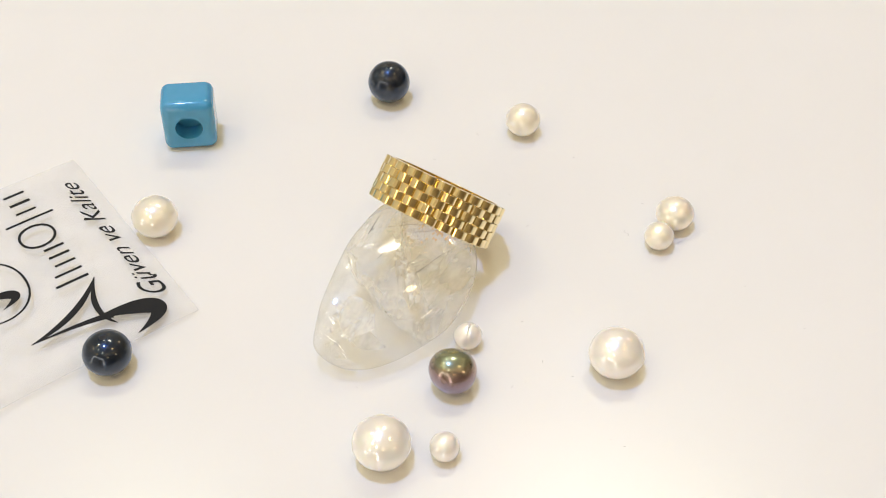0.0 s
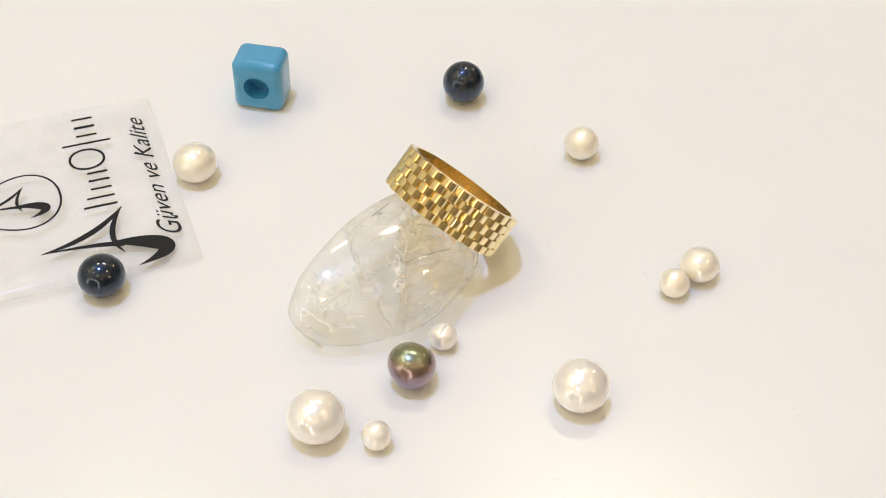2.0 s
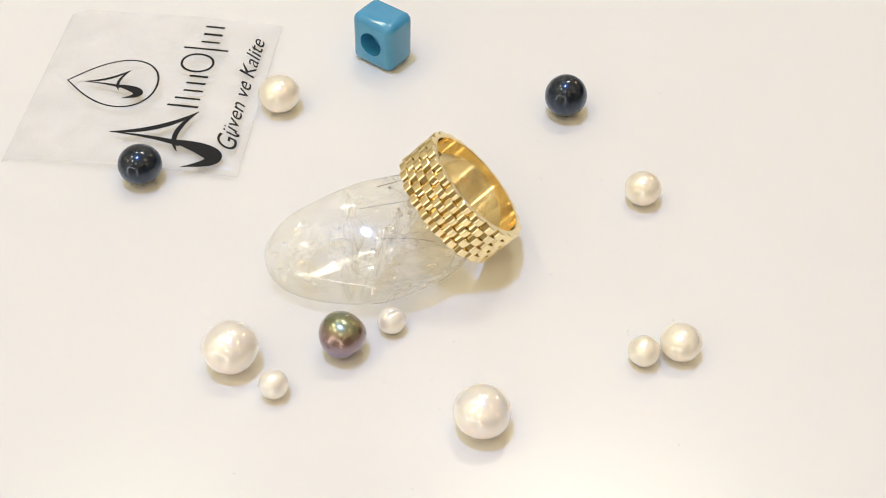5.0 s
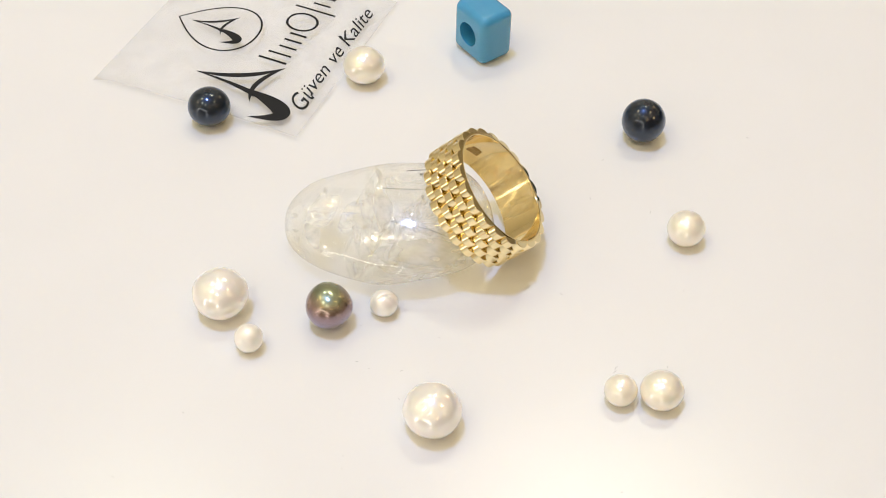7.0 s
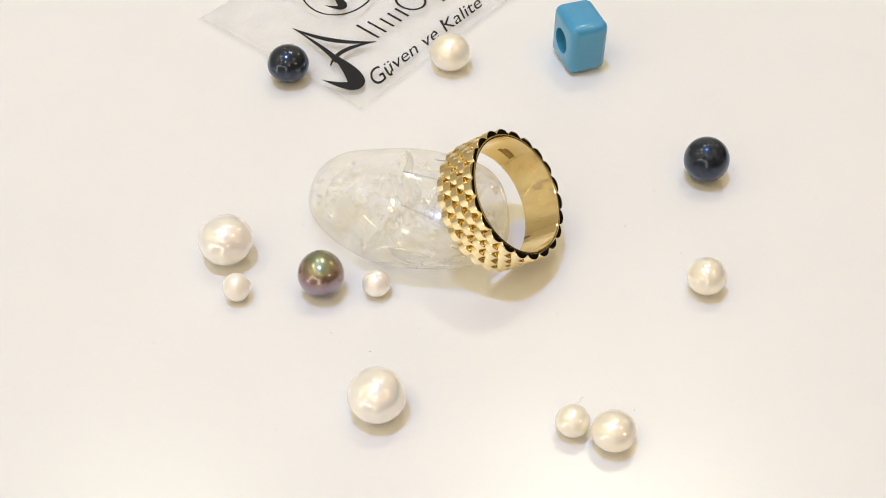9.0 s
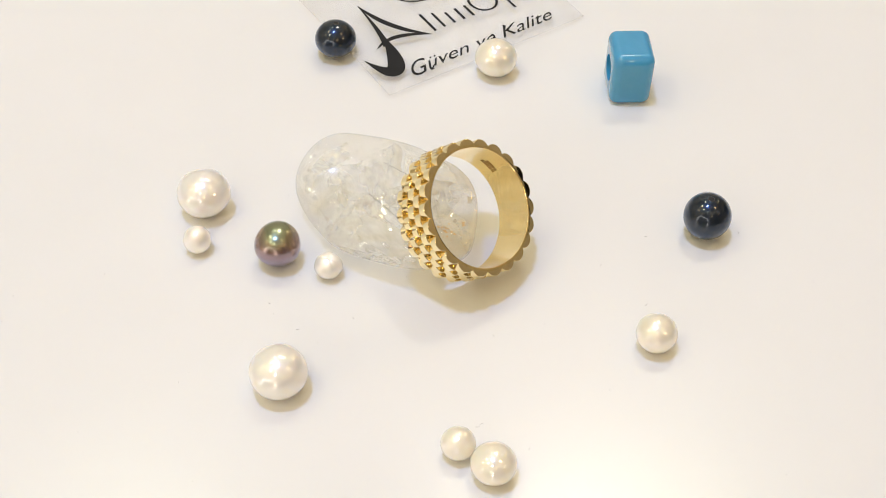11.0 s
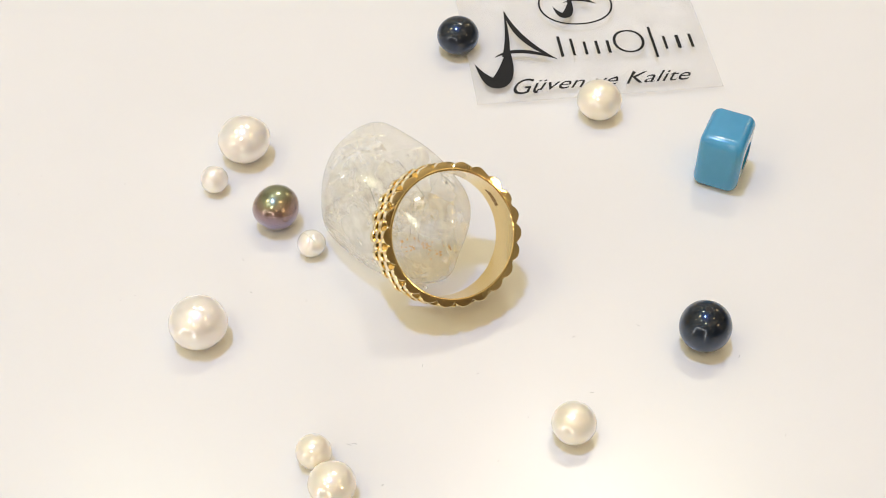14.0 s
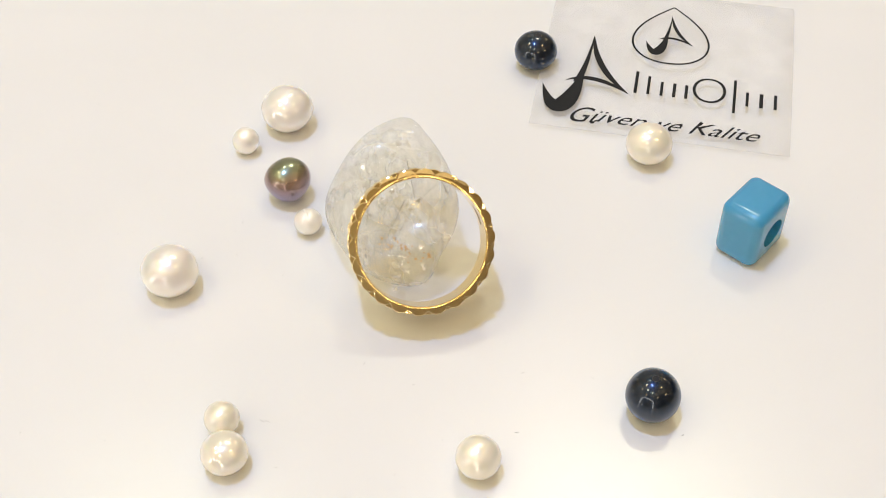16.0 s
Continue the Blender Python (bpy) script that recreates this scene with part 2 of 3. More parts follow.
# ---- structure: an unseen closed room round the table, added for bounce and reflections ----
FLOOR_Z = -0.80
for name, b, mat in (("floor", (-1.6, 1.6, -1.6, 1.6, FLOOR_Z - 0.1, FLOOR_Z), FLOOR), ("ceiling", (-1.6, 1.6, -1.6, 1.6, CEILING, CEILING + 0.1), CEIL),
                     ("wall_north", (-1.7, 1.7, 1.6, 1.7, FLOOR_Z, CEILING), WALL), ("wall_south", (-1.7, 1.7, -1.7, -1.6, FLOOR_Z, CEILING), BROWN),
                     ("wall_east", (1.6, 1.7, -1.6, 1.6, FLOOR_Z, CEILING), DARK), ("wall_west", (-1.7, -1.6, -1.6, 1.6, FLOOR_Z, CEILING), WALL)):
    tagged(part(name, box(*b), mat, None, "plain warm painted surface of the added unseen room", False), kind="structure")

desk = tagged(new("desk"), "white laminate desk under the turntable", "desk")
desk.location = (0, 0.1, FLOOR_Z)
part("desktop", box(-0.6, 0.6, -0.4, 0.4, 0.735, 0.765, 0.004), LAMINATE, desk)
for x in (-0.55, 0.55):
    for y in (-0.35, 0.35):
        part("leg", box(x - 0.02, x + 0.02, y - 0.02, y + 0.02, 0, 0.735, 0.003), METAL, desk)


# added out of view for an unknown dark thing mirrored in ring and pearls
cabinet = tagged(new("dark_reflected_block"), "plain dark block added out of view for its black reflection", "cabinet")
cabinet.location = (1.42, 0.41, FLOOR_Z)
part("block_body", box(-0.17, 0.17, -0.31, 0.31, 0.0, 1.17, 0.006), NEAR_BLACK, cabinet, "", False)
part("top", box(-0.18, 0.175, -0.33, 0.33, 1.17, 1.20, 0.006), NEAR_BLACK, cabinet, "", False)


def glowing_arch():
    """An unseen glowing arch, added for the bright hoop mirrored in the pearls."""
    ob = tagged(new("hoop_glow"), "white glowing arch added unseen for the hoop mirrored in pearls", "lamp")
    glow = material("arch_glow", (0.9, 0.9, 0.9), 0.4, Emission_Color=(1.0, 0.96, 0.88, 1), Emission_Strength=5.5)
    path = [(-0.62, 0.02), (-0.62, 1.25)] + [(-0.62 + 0.30 * (1 - math.cos(a)), 1.25 + 0.32 * math.sin(a)) for a in (0.4, 0.8, 1.2, 1.57)]
    path += [(-x, z) for x, z in reversed(path)]
    n, verts, faces = 12, [], []
    for i, (x, z) in enumerate(path):
        x0, z0 = path[max(i - 1, 0)]
        x1, z1 = path[min(i + 1, len(path) - 1)]
        d = Vector((x1 - x0, 0, z1 - z0)).normalized()
        side = Vector((0, 1, 0)).cross(d)
        verts += [Vector((x, 0, z)) + 0.045 * (math.cos(2 * math.pi * k / n) * side + math.sin(2 * math.pi * k / n) * Vector((0, 1, 0))) for k in range(n)]
    for i in range(len(path) - 1):
        faces += [(i * n + k, i * n + (k + 1) % n, (i + 1) * n + (k + 1) % n, (i + 1) * n + k) for k in range(n)]
    part_of("tube", mesh_from("tube", verts, faces), glow, ob)
    for x in (-0.62, 0.62):
        part("foot", box(x - 0.09, x + 0.09, -0.09, 0.09, 0, 0.02, 0.003), METAL, ob)
    ob.matrix_basis = pose(-0.73, -1.07, FLOOR_Z, 0, 0, -34)
    return ob


glowing_arch()


# ---- the turntable ----
def turntable():
    ob = tagged(new("turntable"), "round glossy white turning display table with specks of lint", "turntable")
    bm = bmesh.new()
    bmesh.ops.create_cone(bm, cap_ends=True, segments=128, radius1=0.22, radius2=0.22, depth=0.012)
    bmesh.ops.bevel(bm, geom=[e for e in bm.edges if abs(e.verts[0].co.z - e.verts[1].co.z) < 1e-6], offset=0.002, segments=3, profile=0.5, affect="EDGES")
    bmesh.ops.translate(bm, verts=bm.verts, vec=(0, 0, -0.006))
    part("top", bm, LAMINATE, ob, "", False)
    bm = bmesh.new()
    bmesh.ops.create_cone(bm, cap_ends=True, segments=64, radius1=0.16, radius2=0.15, depth=0.023)
    bmesh.ops.translate(bm, verts=bm.verts, vec=(0, 0, -0.0235))
    part("base", bm, LAMINATE, ob, "", False)
    return riding(ob, pose(0, 0, 0))


turntable()


# ---- pearls ----
def pearl_mesh(name, rxy, rz, seed, uneven=0.012, crease=None, lean=None):
    """A slightly uneven button pearl that stands on its lowest point; crease: the azimuth of a groove over its crown; lean: a lopsided side."""
    bm = bmesh.new()
    bmesh.ops.create_uvsphere(bm, u_segments=96 if crease is not None else 56, v_segments=64 if crease is not None else 32, radius=1)
    for v in bm.verts:
        d = v.co.normalized()
        k = 1 + uneven * noise.noise(d * 1.3 + Vector((seed * 7.1, 0, 0)))
        if lean:
            k += lean[0] * d.dot(Vector(lean[1])) ** 3
        if crease is not None:
            a = radians(crease)
            along, off = d.x * math.cos(a) + d.y * math.sin(a), d.y * math.cos(a) - d.x * math.sin(a) + 0.12
            fork = along * 0.75 + off * 0.66 - 0.1
            reach = max(0.0, 1 - (along / 0.75) ** 2) if d.z > 0 else 0.0
            k -= 0.085 * reach * math.exp(-(off / 0.085) ** 2) + 0.05 * reach * (along > 0) * math.exp(-(fork / 0.08) ** 2)
        v.co = Vector((d.x * rxy * k, d.y * rxy * k, d.z * rz * (1 if d.z < 0 else k))) * MM
    low = min(v.co.z for v in bm.verts)
    for v in bm.verts:
        v.co.z -= low
    return bm


def pearl(name, x, y, rxy, rz, mat, label, seed, hole=None, uneven=0.012, crease=None, lean=None):
    ob = tagged(new(name), label, "pearl", "loose pearls on the table")
    part("body", pearl_mesh(name, rxy, rz, seed, uneven, crease, lean), mat, ob)
    if hole:
        # no hole is cut: a dark plug stands for the shade inside it
        d = Vector(hole).normalized()
        at = Vector((d.x * rxy, d.y * rxy, d.z * rz + rz)) * MM
        bm = bmesh.new()
        bmesh.ops.create_cone(bm, cap_ends=True, segments=20, radius1=0.42 * MM, radius2=0.42 * MM, depth=0.5 * MM)
        turn = d.to_track_quat("Z", "Y").to_matrix().to_4x4()
        bmesh.ops.transform(bm, verts=bm.verts, matrix=Matrix.Translation(at - d * 0.22 * MM) @ turn)
        part("hole_shade", bm, HOLE, ob, "dark plug standing for the shade in the drilled hole", False)
        n, m, verts, faces = 24, 8, [], []
        for i in range(n):
            for k in range(m):
                a, b = 2 * math.pi * i / n, 2 * math.pi * k / m
                r = 0.46 + 0.055 * math.cos(b)
                verts.append((Matrix.Translation(at ) @ turn) @ (Vector((r * math.cos(a), r * math.sin(a), 0.055 * math.sin(b) - 0.01)) * MM))
                faces.append((i * m + k, ((i + 1) % n) * m + k, ((i + 1) % n) * m + (k + 1) % m, i * m + (k + 1) % m))
        part_of("hole_rim", mesh_from("hole_rim", verts, faces), RIM, ob, "slightly lighter rim of the hole")
    return riding(ob, pose(x * MM, y * MM, 0))


NAVY_LABEL = "glossy near-black navy pearl with a small drilled hole"
pearl("navy_pearl", -2.17, 47.11, 3.55, 3.57, NAVY, NAVY_LABEL, 1, (0.03, 0.0, 1.0), 0.006)
pearl("navy_pearl", -41.96, -11.28, 3.47, 3.08, NAVY, "glossy black button pearl beside the clear printed film", 2, (-0.05, 0.05, 1.0), 0.006)
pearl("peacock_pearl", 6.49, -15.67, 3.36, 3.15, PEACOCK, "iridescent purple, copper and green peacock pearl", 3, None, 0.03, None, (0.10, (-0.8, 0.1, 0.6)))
pearl("white_pearl", 20.08, 37.99, 2.87, 2.68, CREAM, "round cream-white lustrous pearl", 4)
pearl("white_pearl", 42.29, 15.69, 2.99, 2.45, CREAM, "cream-white button pearl touching a smaller one", 5)
pearl("white_pearl", 39.19, 11.12, 2.28, 2.15, CREAM, "small cream-white pearl touching a larger one", 6)
pearl("white_pearl", 29.58, -12.93, 3.95, 3.45, IVORY, "large ivory-white button pearl with a pink sheen", 7, None, 0.04, None, (-0.05, (0.2, -0.3, 0.93)))
pearl("white_pearl", 8.84, -8.15, 2.05, 1.9, IVORY, "small white pearl with a dent beside the crystal", 8, None, 0.03, 75)
pearl("white_pearl", -3.55, -27.75, 3.98, 3.4, IVORY, "large white button pearl with a pink sheen", 9, None, 0.03)
pearl("white_pearl", 4.84, -27.6, 2.04, 2.1, IVORY, "small round white pearl beside a larger one", 10)
pearl("white_pearl", -38.39, 15.78, 3.53, 3.0, CREAM, "cream-white button pearl in front of the printed film", 11)


# ---- turquoise bead ----
def bead():
    ob = tagged(new("cube_bead"), "glossy turquoise blue resin cube bead with round hole", "bead")
    sx, sy, sz, rim = 8.55 * MM, 6.75 * MM, 9.6 * MM, 2.2 * MM
    bm = box(-sx / 2, sx / 2, -sy / 2, sy / 2, 0, sz, 1.45 * MM, 7)
    body = part("body", bm, RESIN, ob)
    cut = bmesh.new()
    # two blind bores: the wall left between is added to keep the hole dark
    for side in (-1, 1):
        ends = bmesh.ops.create_cone(cut, cap_ends=True, segments=48, radius1=rim, radius2=rim, depth=sy)
        bmesh.ops.transform(cut, verts=ends["verts"], matrix=pose(0, side * (sy / 2 + 0.35 * MM), sz * 0.495, 90, 0, 0))
    tool = bpy.data.meshes.new("tool")
    cut.to_mesh(tool)
    cut.free()
    cutter = new("tool", tool)
    mod = body.modifiers.new("hole", "BOOLEAN")
    mod.operation, mod.object, mod.solver = "DIFFERENCE", cutter, "EXACT"
    dg = bpy.context.evaluated_depsgraph_get()
    me = bpy.data.meshes.new_from_object(body.evaluated_get(dg))
    body.modifiers.clear()
    body.data = me
    bpy.data.objects.remove(cutter)
    for p in me.polygons:
        p.use_smooth = True
    me.set_sharp_from_angle(angle=radians(40))
    return riding(ob, pose(-34.95 * MM, 37.5 * MM, 0, 0, 0, 4.5))


bead()


# ---- the crystal ----
STONE = dict(cx=-2.305, cy=-0.679, heading=0.886, a=15.739, b=8.527, taper=0.113, c=7.37, rise=0.216, z=3.845, tilt=0.024,
             n=1.518, roll=0.041, twist=-0.268, bend=-2.281, m=2.409, nz=1.967, under=0.489)


def stone_level(p):
    """Below one inside the pebble; p in millimetres in the pebble's own space (length along x)."""
    s = STONE
    u, v, z = p[..., 0], p[..., 1], p[..., 2] - s["z"]
    u, z = u * math.cos(s["tilt"]) + z * math.sin(s["tilt"]), -u * math.sin(s["tilt"]) + z * math.cos(s["tilt"])
    w = np.clip(u / s["a"], -1.3, 1.3)
    roll = s["roll"] + s["twist"] * w
    v, z = v * np.cos(roll) + z * np.sin(roll), -v * np.sin(roll) + z * np.cos(roll)
    v = v - (s["bend"] - 1.125 * w) * (1 - w * w) - 0.1207 * z * z
    e, side = np.clip(w, -1, 1), np.tanh(v / 3)
    b = s["b"] * (1 + s["taper"] * e - 0.031 * e ** 3 + side * (0.15 * e - 0.152 * e * e))
    c = s["c"] * (1 + s["rise"] * e + 0.592 * e * e + 0.141 * e ** 3) * np.where(z > 0, 1, s["under"] * (1 + 0.228 * e))
    along = (w * w + 0.004) ** (s["n"] / 2) - 0.004 ** (s["n"] / 2) * (1 - w * w)
    return along + np.abs(v / b) ** s["m"] + np.abs(z / c) ** s["nz"]


def to_stone(p):
    """A place on the table, in millimetres, as the pebble's own space in metres."""
    x, y = p[0] - STONE["cx"], p[1] - STONE["cy"]
    c, n = math.cos(STONE["heading"]), math.sin(STONE["heading"])
    return Vector((x * c + y * n, -x * n + y * c, p[2])) * MM


def rod(parent, name, p, q, r, mat):
    bm = bmesh.new()
    bmesh.ops.create_cone(bm, cap_ends=True, segments=8, radius1=r, radius2=r * 0.7, depth=(q - p).length)
    bmesh.ops.transform(bm, verts=bm.verts, matrix=Matrix.Translation((p + q) / 2) @ (q - p).to_track_quat("Z", "Y").to_matrix().to_4x4())
    return part(name, bm, mat, parent)


def flake(parent, name, at, size, lean, mat, rng, ragged):
    """A small curved flaw of uneven outline, size in millimetres across."""
    n, rings, seed = 18, 4, rng.uniform(0, 50)
    turn = Euler([radians(a) for a in lean]).to_matrix()
    verts, faces = [at], []
    for k in range(1, rings + 1):
        for i in range(n):
            a = 2 * math.pi * i / n
            r = size / 2 * k / rings * (1 + ragged * noise.noise(Vector((math.cos(a) * 1.5, math.sin(a) * 1.5, seed))))
            z = 0.16 * size * noise.noise(Vector((r * math.cos(a) / size * 3, r * math.sin(a) / size * 3, seed + 9)))
            verts.append(at + turn @ Vector((r * math.cos(a), 0.7 * r * math.sin(a), z)) * MM)
    faces = [(0, 1 + i, 1 + (i + 1) % n) for i in range(n)]
    for k in range(rings - 1):
        b = 1 + k * n
        faces += [(b + i, b + n + i, b + n + (i + 1) % n, b + (i + 1) % n) for i in range(n)]
    return part_of(name, mesh_from(name, verts, faces), mat, parent)


def inner_sheet(parent, u, slant, curve, spread, mat, seed):
    """A crazed sheet across the pebble, cut to its section: u where it crosses the axis, slant its lean along v and z."""
    n, step, verts, index, faces = 92, 0.225, [], {}, []
    for i in range(n):
        for j in range(n):
            v, z = (i - n / 2) * step - 2.2, j * step + 0.3
            k = noise.noise(Vector((v * 0.25, z * 0.25, seed)))
            q = np.array((u + slant[0] * (v + 2.2) + slant[1] * (z - 6) + curve * (v + 2.2) ** 2 + spread * k, v, z))
            if stone_level(q) < 0.93:
                index[i, j] = len(verts)
                verts.append(Vector(q) * MM)
    for i, j in index:
        ring = [(i, j), (i + 1, j), (i + 1, j + 1), (i, j + 1)]
        if all(c in index for c in ring):
            faces.append([index[c] for c in ring])
    return part_of("veil", mesh_from("veil", verts, faces), mat, parent, "white crazed sheet inside the crystal")


def reflection_arc(parent, u0, u1, v0, v1, depth, mat):
    """A white strip put in for an inner reflection, following the skin at a depth, from u0 to u1 along and v0 to v1
    across.
    """
    n, m, verts = 24, 6, []
    for i in range(n + 1):
        for j in range(m + 1):
            w, k = i / n, j / m - 0.5
            v = v0 + (v1 - v0) * w
            u = (u0 + u1) / 2 + (u1 - u0) * k * math.sin(math.pi * w) ** 0.7 + 1.6 * (2 * w - 1) ** 2
            lo, hi = 4.5, 14.0
            for _ in range(24):
                z = (lo + hi) / 2
                lo, hi = (z, hi) if stone_level(np.array((u, v, z))) < depth else (lo, z)
            verts.append(Vector((u, v, lo)) * MM)
    faces = [(i * (m + 1) + j, i * (m + 1) + j + 1, (i + 1) * (m + 1) + j + 1, (i + 1) * (m + 1) + j) for i in range(n) for j in range(m)]
    return part_of("reflection_arc", mesh_from("reflection_arc", verts, faces), mat, parent, "white strip standing in for a reflection inside the crystal")


def crystal():
    ob = tagged(new("rock_crystal"), "polished clear quartz pebble with milky veils and dark needles", "crystal")
    bm = bmesh.new()
    bmesh.ops.create_icosphere(bm, subdivisions=6, radius=1)
    d = np.array([v.co[:] for v in bm.verts]) * (15.0, 9.0, 8.0)
    core = np.array((0.0, STONE["bend"], 4.5))
    lo, hi = np.zeros(len(d)), np.full(len(d), 3.0)
    for _ in range(30):
        mid = (lo + hi) / 2
        inside = stone_level(core + d * mid[:, None]) < 1
        lo, hi = np.where(inside, mid, lo), np.where(inside, hi, mid)
    p = core + d * lo[:, None]
    p[:, 2] = np.maximum(p[:, 2], 0.0)
    for v, q in zip(bm.verts, p):
        v.co = Vector(q) * MM
    for _ in range(10):
        bmesh.ops.smooth_vert(bm, verts=bm.verts, factor=0.5, use_axis_x=True, use_axis_y=True, use_axis_z=True)
    low = min(v.co.z for v in bm.verts)
    for v in bm.verts:
        k = noise.noise(v.co * 140) * 0.15 * MM
        v.co = (v.co.x, v.co.y + k, v.co.z - low + k * min(1, (v.co.z - low) / (2 * MM)))
    body = part("body", bm, QUARTZ, ob)
    # dark needles, each from end to end
    for p, q, r in (((-4.02, -0.87, 10.44), (0.25, 5.42, 10.47), 0.042),
                    ((1.36, -2.64, 9.18), (3.26, -0.77, 9.14), 0.055),
                    ((3.58, -0.44, 9.14), (5.24, 1.2, 8.93), 0.055),
                    ((5.5, 1.47, 8.86), (7.13, 2.99, 8.3), 0.05),
                    ((1.5, 4.58, 10.3), (6.55, 6.72, 8.51), 0.036),
                    ((-5.3, 4.18, 10.47), (-3.66, 8.21, 10.19), 0.07),
                    ((6.28, 7.86, 8.33), (1.34, 6.21, 10.3), 0.026),
                    ((1.34, 6.21, 10.3), (-3.91, 5.42, 10.47), 0.026)):
        rod(ob, "needle", to_stone(p), to_stone(q), r * MM, NEEDLE)
    rng = random.Random(4)
    # the veil at x -9.3 stands in white for a broad inner reflection
    for x, y, z, size, lean in ((-3.0, -2.6, 8.4, 9.5, (12, -8, 65)), (-9.3, -1.8, 7.6, 6.5, (-12, -20, 60)), (5.0, -2.5, 6.5, 5.5, (12, 18, 70))):
        flake(ob, "veil", Vector((x, y, z)) * MM, size, lean, SHEET_REFLECTION if x < -5 else VEIL, rng, 0.3)
    inner_sheet(ob, -3.6, (0.25, -0.25), 0.0, 1.2, SHEET_REFLECTION, 2.0)
    reflection_arc(ob, -12.2, -9.6, -7.0, 2.0, 0.8, SHEET_REFLECTION)
    inner_sheet(ob, 2.2, (0.75, 0.2), 0.02, 1.5, VEIL, 8.0)
    for at in ((-10.33, -8.03, 5.68), (-9.76, -7.2, 5.82), (-8.54, -8.32, 5.92), (-9.81, -12.51, 2.83), (-8.44, -12.89, 2.45), (-0.96, -5.58, 7.65), (-5.21, 2.95, 9.15), (7.5, 9.41, 3.15), (8.72, 10.37, 2.36), (4.08, 10.31, 6.01), (3.48, 9.79, 6.38), (-10.79, -11.86, 4.93), (-10.65, -10.11, 5.82), (-8.75, -9.71, 4.56), (1.01, 7.2, 7.7), (-1.16, 6.93, 7.32), (0.19, 9.0, 7.27), (-1.81, 8.81, 8.77), (5.34, 8.66, 2.69), (3.56, 10.4, 3.06), (-9.76, -12.61, 5.87), (-10.12, -6.9, 8.07), (-8.26, -7.42, 6.71), (-10.21, -8.23, 5.87), (-7.1, 0.32, 9.19), (-3.11, -5.45, 8.02), (-3.53, -11.18, 3.11), (5.41, 9.12, 2.45), (6.06, 7.52, 2.83), (0.46, 11.86, 7.79)):
        flake(ob, "fracture", to_stone(at), rng.uniform(0.4, 1.5), (rng.gauss(12, 22), rng.gauss(0, 22), rng.uniform(0, 180)), FLAW, rng, 0.8)
    for _ in range(70):
        end = rng.choice((-1, -1, -1, 1, 1, 0.3))
        at = Vector((end * 9.0 + rng.gauss(0, 2.6), -2.2 + rng.gauss(0, 3.4), rng.uniform(4.5, 9.5)))
        if stone_level(np.array(at)) < 0.8:
            flake(ob, "fracture", at * MM, rng.uniform(0.1, 0.5), (rng.gauss(12, 25), rng.gauss(0, 30), rng.uniform(0, 180)), FLAW, rng, 0.8)
    # a broken seam across the middle
    for k in range(34):
        w = k / 33
        at = Vector((-1.5 + 6.5 * w + rng.gauss(0, 0.7), -6.0 + 8.0 * w + rng.gauss(0, 0.5), 7.2 + rng.gauss(0, 0.8)))
        if stone_level(np.array(at)) < 0.85:
            flake(ob, "fracture", at * MM, rng.uniform(0.4, 1.7), (rng.gauss(15, 25), rng.gauss(0, 25), 50 + rng.gauss(0, 25)), rng.choice((FLAW, GLINT)), rng, 0.9)
    for _ in range(34):
        at = Vector((rng.choice((-8.5, 8.0)) + rng.gauss(0, 2.2), -2.2 + rng.gauss(0, 3.0), rng.uniform(5.5, 9.0)))
        way = Vector((rng.gauss(0, 1), rng.gauss(0, 1), rng.gauss(0, 0.3))).normalized() * rng.uniform(0.5, 1.9)
        if stone_level(np.array(at)) < 0.75:
            rod(ob, "white_thread", at * MM, (at + way) * MM, 0.035 * MM, FLAW)
    for at in ((-4.73, 6.34, 9.19), (9.41, 7.37, 2.83)):
        flake(ob, "dark_speck", to_stone(at), 0.5, (20, 10, 0), NEEDLE, rng, 0.3)
    for at in ((6.69, 5.86, 7.13), (6.61, 6.44, 6.9), (5.87, 7.01, 7.18), (5.43, 7.83, 6.62), (4.91, 8.16, 6.76), (4.78, 8.63, 5.96), (2.73, 11.0, 5.26), (4.85, 8.85, 4.42), (3.1, 9.25, 3.2), (6.57, 6.94, 6.43), (2.68, 10.54, 4.51), (3.95, 9.07, 4.37)):
        for _ in range(5):
            spot = to_stone(Vector(at) + Vector([rng.gauss(0, 0.35) for _ in range(3)]))
            flake(ob, "rust_fleck", spot, rng.uniform(0.12, 0.5), (rng.uniform(-40, 40), rng.uniform(-40, 40), rng.uniform(0, 180)), RUST, rng, 0.7)
    return riding(ob, pose(STONE["cx"] * MM, STONE["cy"] * MM, 0, 0, 0, math.degrees(STONE["heading"])))


crystal()


# ---- the gold ring ----
ROUND, ROWS = 22, 5
R_IN, R_SEAM, R_OUT, WIDE = 8.54, 9.12, 9.78, 6.66


def slope(r):
    """How far the ring's rim falls back from its inner edge."""
    return 0.07 * max(0.0, (r - R_IN - 0.15) / (R_OUT - R_IN)) ** 1.5


